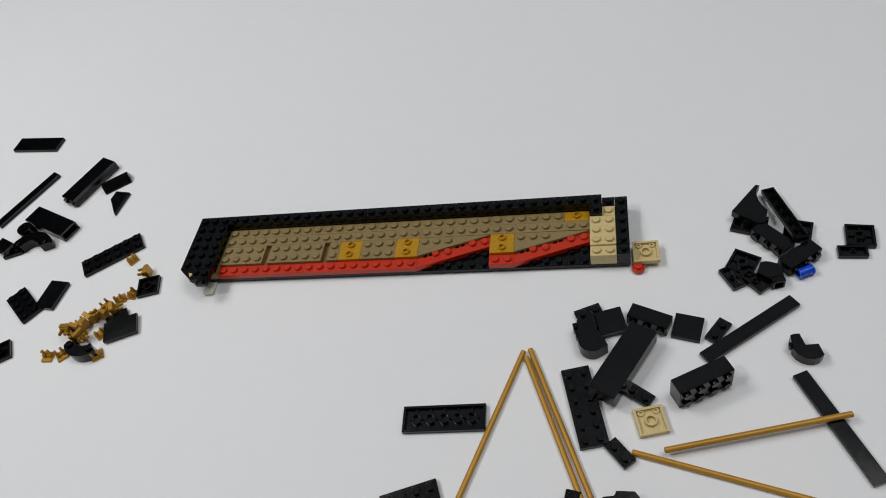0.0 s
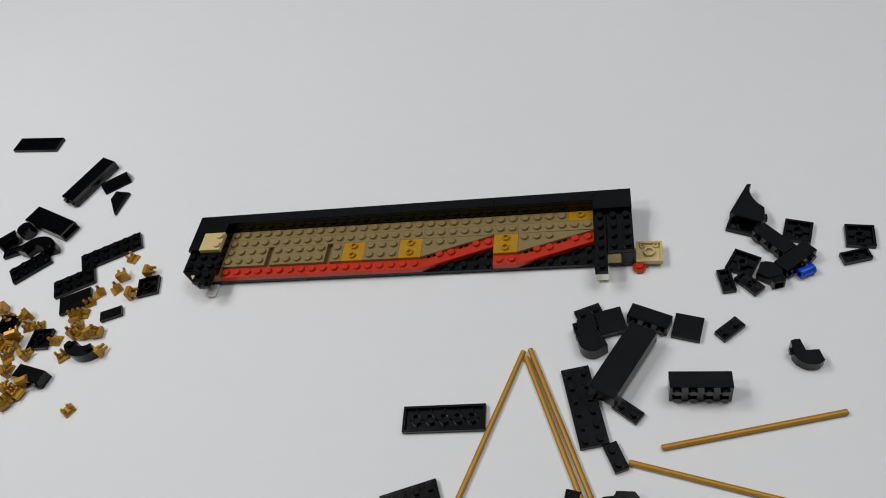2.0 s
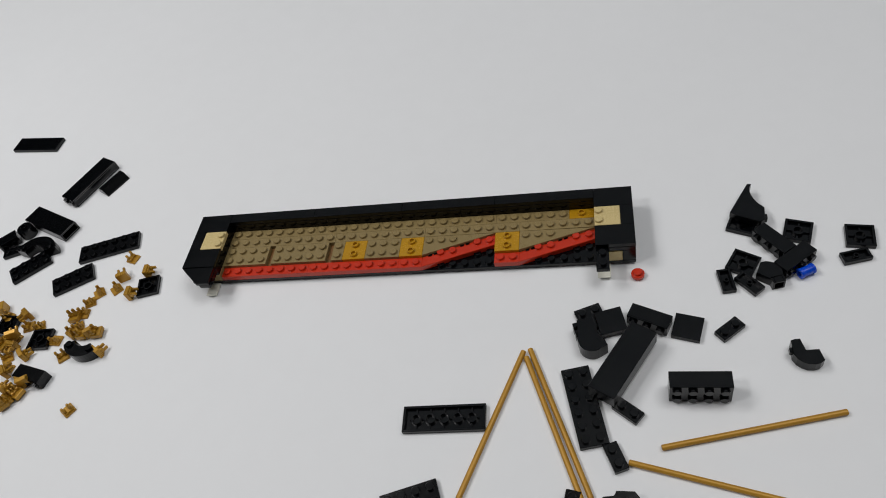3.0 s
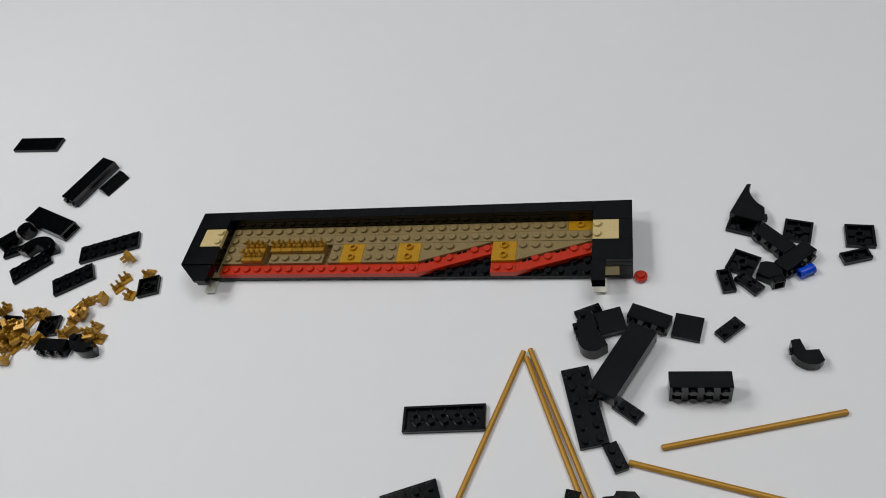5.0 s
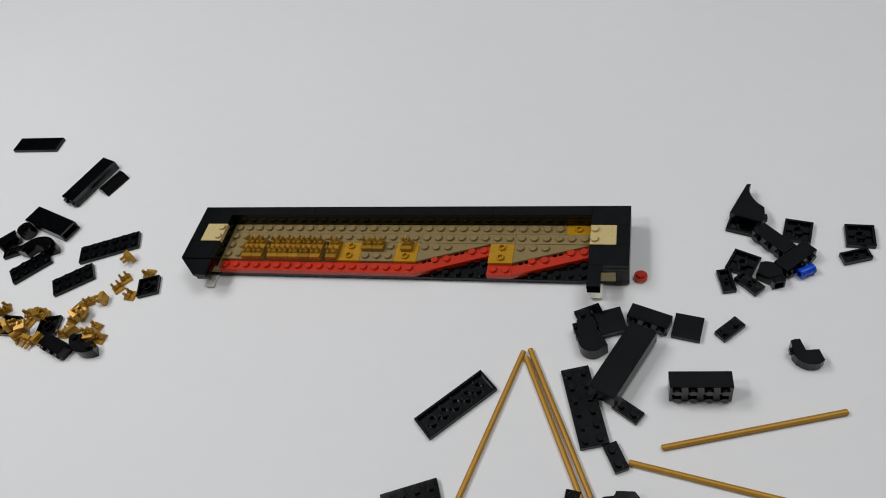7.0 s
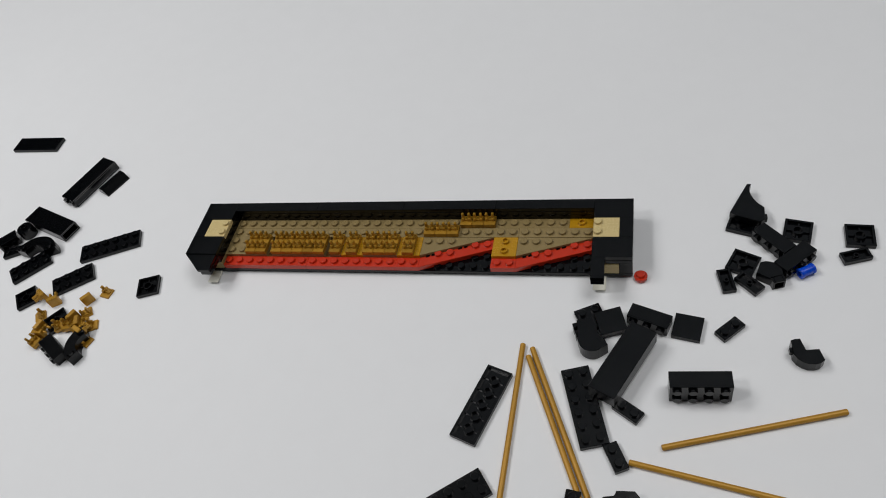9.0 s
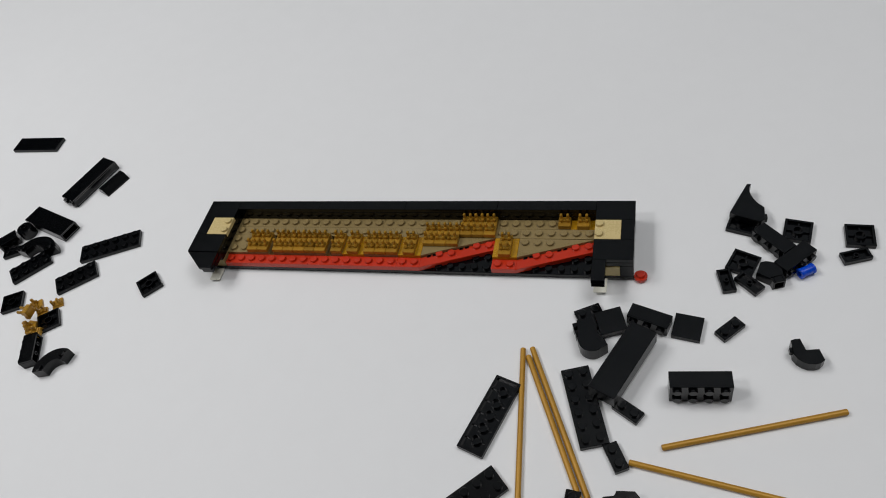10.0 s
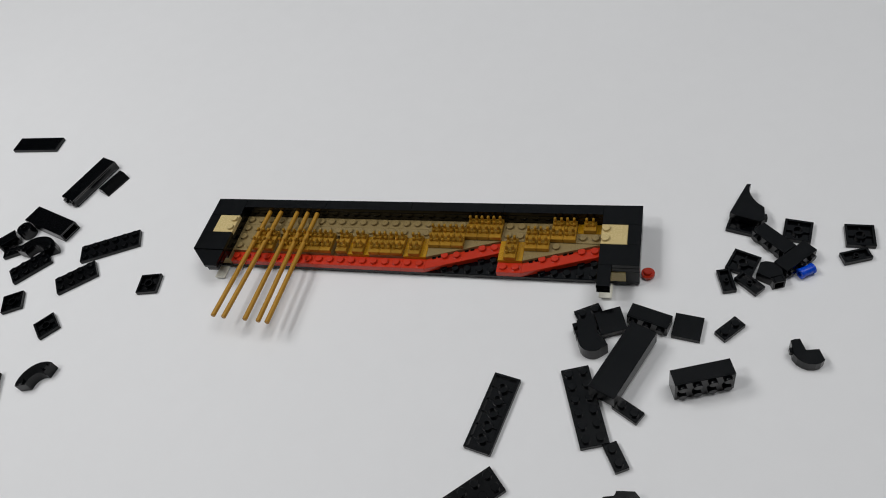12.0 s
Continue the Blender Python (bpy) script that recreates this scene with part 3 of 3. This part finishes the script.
LOOSE.append((pin(), [(0, at(401, -56.5, 3.2, 24, 0, 90)), (0.2, at(401.6, -56.2, 3.2, 27, 0, 90))]))


def hook():
    """A quarter disc with a narrow arm and a clip knob."""
    thing = empty("hooked_brick", "black curved brick with a narrow arm", "brick piece")
    curve = [(7.4, -0.7), (5.3, -2.6), (2.7, -3.4), (-0.6, -3.3), (-3.4, -2.1), (-5.8, 0.0), (-7.4, 3.1)]
    part("body", prism(bmesh.new(), [(-7.3, 11.4), (-5.2, 12.2), (-2.5, 12.4), (-1, 4.9), (5.8, 5.9)] + curve, 0, 7), BLACK, thing)
    part("knob", box(bmesh.new(), -8.8, 4.2, 3, -6, 7.4, 6.4, 0.4), BLACK, thing)
    return thing


LOOSE.append((hook(), [(0, at(392.4, -112.8, 0, 0)), (1.4, at(392.4, -113.6, 0, 0)), (1.8, at(392.1, -116.1, 0, 0))]))

# heap in front of the model
stays(plate("long_brick", 2, 6, "smooth black long brick lying across two plates", studs=False, h=9.6, group="bricks"), 296.5, -118.7, P, -31)
stays(plate("brick", 3, 1, "black one-by-three brick lying on its side", h=9.6, group="bricks"), 314.4, -83.4, 4, -24, 90)
stays(plate("tile", 2, 2, "smooth black two-by-two tile", studs=False, group="flat tiles"), 333.2, -92.5, 0, -15)
stays(plate("tile", 2, 2, "smooth black two-by-two tile leaning on a plate", studs=False, group="flat tiles"), 290.6, -89.1, 2.6, 14, 1, -3)
stays(plate("plate", 2, 2, "black two-by-two stud plate", group="plates"), 279.3, -84.8, 0, 22)


def round_brick():
    r = empty("round_end_brick", "black brick with a rounded end and ridged side", "brick piece")
    part("body", prism(bmesh.new(), [(5, 11), (-4.5, 11)] + arc(0, -4, 7.6, 170, 295, 12) + [(7.6, -9.5), (6.8, -5), (4.6, -2.5)], 0, 9.6), BLACK, r)
    for y in (8.4, 3.6, -1.4):
        part("ridge", box(bmesh.new(), -7.6, y - 1.5, 1, -4, y + 1.5, 9.4, 0.3), BLACK, r)
    return r


stays(round_brick(), 278.6, -100.4, 0, 16)
stays(plate("plate", 2, 6, "black two-by-six stud plate lying flat", group="plates"), 275.0, -142.0, 0, 13)
LOOSE.append((plate("plate", 2, 1, L1x2, group="small plates"), [(0, at(304.2, -134.8, 0, -36)), (0.6, at(305.6, -134, 0, -26)), (0.8, at(298, -144.4, 0, -38))]))
LOOSE.append((plate("plate", 2, 1, L1x2, group="small plates"), [(0, at(293, -168.5, 0, -50)), (0.6, at(290.8, -170.8, 0, -67))]))
LOOSE.append((plate("plate", 2, 1, L1x2, group="small plates"), [(0, at(349.4, -95.1, 0, 53)), (1.8, at(355.6, -94.0, 0, 40))]))
LOOSE.append((plate("brick", 4, 2, "black two-by-four brick standing on its side", h=9.6, group="bricks"),
              [(0, at(334.5, -126.2, 8, 27, 90)), (1.0, at(335.5, -126.4, 8, 27, 90)), (1.8, at(335.5, -128.3, 8, 0, 90)), (11.0, at(335.8, -124.2, 8, 13, 90))]))
LOOSE.append((plate("plate", 6, 2, "black two-by-six plate lying upside down", studs=False, group="plates"),
              [(0, at(197.0, -150.2, P, 3, 180)), (6.6, at(202.7, -141.3, P, 41, 180)), (7.8, at(217.8, -141.2, P, 67, 180)), (9.4, at(222.9, -148, P, 66, 180)),
               (11.0, at(222.2, -148.1, P, 69, 180)), (12.0, at(224.5, -146.5, P, 72, 180))]))
LOOSE.append((plate("plate", 4, 2, "black two-by-four stud plate", group="plates"),
              [(0, at(184.2, -198.0, 0, 20)), (6.6, at(184.4, -197.4, 0, 19)), (7.8, at(210.0, -193.9, 0, 33)), (9.4, at(218.6, -193.2, 0, 39)), (11.0, at(217.2, -193.5, 0, 37))]))
lump = empty("faceted_brick", "black faceted brick lying on the table", "brick piece", "loose curved pieces")
part("body", prism(bmesh.new(), [(-11, -14), (11, -14), (11.5, -4), (6.5, 2.4), (-2.5, 2.4), (-3.5, -0.4), (-9, -0.8), (-11.5, -5)], 0, 8), BLACK, lump)
stays(lump, 293.0, -193.0)
LOOSE.append((plate("plate", 2, 1, L1x2, group="small plates"), [(0, at(268, -197, 0, 80)), (11.0, at(268, -260, 0, 80))]))


def red_stud():
    r = empty("round_plate", "small round red stud plate", "brick piece")
    part("body", tube(bmesh.new(), 0, 0, 1.0, 3.2, 4.0, n=24), RED, r, smooth=True)
    part("neck", tube(bmesh.new(), 0, 0, 0, 1.1, 3.0, n=20), RED, r, smooth=True)
    part("stud", tube(bmesh.new(), 0, 0, 3.1, 4.9, 2.5), RED, r, smooth=True)
    return r


LOOSE.append((red_stud(), [(0, at(308.1, -48.9, 0)), (2.0, at(308.8, -48.4, 0)), (2.2, at(307.6, -53.7, 0)), (4.6, at(309.2, -55.5, 0)), (11.0, at(310.6, -54.7, 0)), (12.0, at(313.6, -53.6, 0))]))

# heap at the near end of the model
stays(plate("tile", 6, 2, "smooth black two-by-six tile", studs=False, group="flat tiles"), -214.7, 115.8, 0, -5)
column = plate("column_brick", 2, 1, "tall black column brick lying on its side", h=48, group="bricks", tubes=False)
stays(column, -121.7, 81.8, 4, -25, 90)
column = plate("column_brick", 2, 1, "tall black hollow brick lying on its side", h=48, group="bricks", tubes=False)
stays(column, -125, 5, 4.1, -114, 90)


def slope():
    """A long low roof-shaped brick: its ridge runs along it."""
    thing = empty("double_slope", "black double slope brick", "brick piece", "loose slopes")
    bm = side_prism([(-6.4, 0), (6.4, 0), (6.4, 1.2), (2.2, 6.2), (-2.6, 6.2), (-6.4, 1.2)], 23)
    bmesh.ops.rotate(bm, verts=bm.verts, matrix=Matrix.Rotation(math.pi / 2, 3, "Z"))
    part("body", bm, BLACK, thing)
    return thing


LOOSE.append((slope(), [(0, at(-107.5, 58.8, 0, 34)), (2.8, at(-110.3, 58.1, 0, 60))]))
LOOSE.append((bow(9, 18, 20, 165, 8, "black arched brick lying flat"), [(0, at(-152, -14, 0, 0)), (1.0, at(-144.5, -19.5, 0, 0))]))


def drum():
    d = empty("round_brick", "small round black brick", "brick piece")
    part("body", tube(bmesh.new(), 0, 0, 0, 8.6, 6.2, n=24), BLACK, d, smooth=True)
    stud(d, 0, 0, 8.6, BLACK, True)
    return d


stays(drum(), -167, 8, 0, 0)
LOOSE.append((plate("brick", 2, 1, "black one-by-two brick lying on its side", h=9.6, group="bricks"), [(0, at(-176, -4, 4, -25, 90)), (1.0, at(-182, 2, 4, 40, 90))]))
stays(plate("plate", 2, 1, L1x2, group="small plates"), -171, -11.5, 0, 20)
LOOSE.append((plate("plate", 6, 2, "black two-by-six stud plate", group="plates"), [(0, at(-76.6, -19.0, 0, 34)), (1.0, at(-79, -16, 0, 27)), (2.8, at(-82.8, -11.6, 0, 17)), (7.4, at(-82.4, -10.5, 0, 18))]))
LOOSE.append((plate("plate", 4, 2, "black two-by-four stud plate", group="plates"), [(0, at(-133, -63.3, 0, -39)), (1.0, at(-146.4, -27.1, 0, 40))]))
LOOSE.append((plate("plate", 4, 2, "black two-by-four stud plate", group="plates"), [(0, at(-350, -44, 0, 26)), (1.0, at(-98.4, -44.1, 0, 27)), (2.8, at(-100.9, -41.3, 0, 30)), (10.0, at(-99, -39.5, 0, 32))]))
LOOSE.append((plate("tile", 2, 2, L2x2, studs=False, group="upturned tiles"), [(0, at(-33.5, -50, P, 14, 180)), (9.4, at(-31.9, -48.1, P, 20, 180)), (10.0, at(-33.5, -48, P, 40, 180)), (10.4, at(-33.8, -47.8, P, 3, 180))]))
LOOSE.append((plate("tile", 2, 2, L2x2, studs=False, group="upturned tiles"), [(0, at(-131, -104, P, 30, 180)), (1.0, at(-137.3, -81, P, -5, 180)), (7.6, at(-133.8, -57, P, 34, 180)), (10.0, at(-144.5, -60.5, P, 20, 180))]))
LOOSE.append((plate("tile", 2, 2, L2x2, studs=False, group="upturned tiles"), [(0, at(-165, -122, P, 40, 180)), (1.0, at(-102.2, -93.5, P + 0.4, 3, 180)), (3.4, at(-101.3, -82.6, P + 0.4, 6, 180)), (7.6, at(-96.5, -78, P, 45, 180)), (9.4, at(-103.8, -77.8, P, 30, 180)),
              (10.4, at(-104.9, -81.8, P, 2, 180)), (10.8, at(-103.4, -82.2, P, 42, 180))]))
LOOSE.append((plate("brick", 3, 1, "black one-by-three brick lying in gold pieces", h=9.6, group="bricks"), [(0, at(-360, -120, 0, -14)), (1.0, at(-91, -119, 4, -14, 90)), (3.4, at(-86, -96.5, 4, -4, 90)), (6.4, at(-83, -96, 4, -24, 90)),
              (7.6, at(-82, -99, 4, -36, 90)), (9.4, at(-95, -103, 4, -68, 90)), (10.0, at(-99.5, -102, 4, -72, 90)), (10.2, at(-118, -131, 4, -72, 90))]))
LOOSE.append((bow(8, 16.2, 75, 188, 8, "black curved arch brick"), [(0, at(-60.5, -95, 0, 128)), (3.4, at(-58, -92, 0, 112)), (7.6, at(-58, -100, 0, 50)), (9.4, at(-69.5, -111.5, 0, 0)), (10.0, at(-74, -120.5, 0, 0)), (10.4, at(-82, -131, 0, 0))]))


def motions():
    jumps(tray, [(r[0], model_pose(r[0])) for r in MODEL])
    for thing, loose, t, local in RIDERS:
        with_model(thing, loose, t, local)
    for thing, stills in LOOSE:
        jumps(thing, stills)


motions()
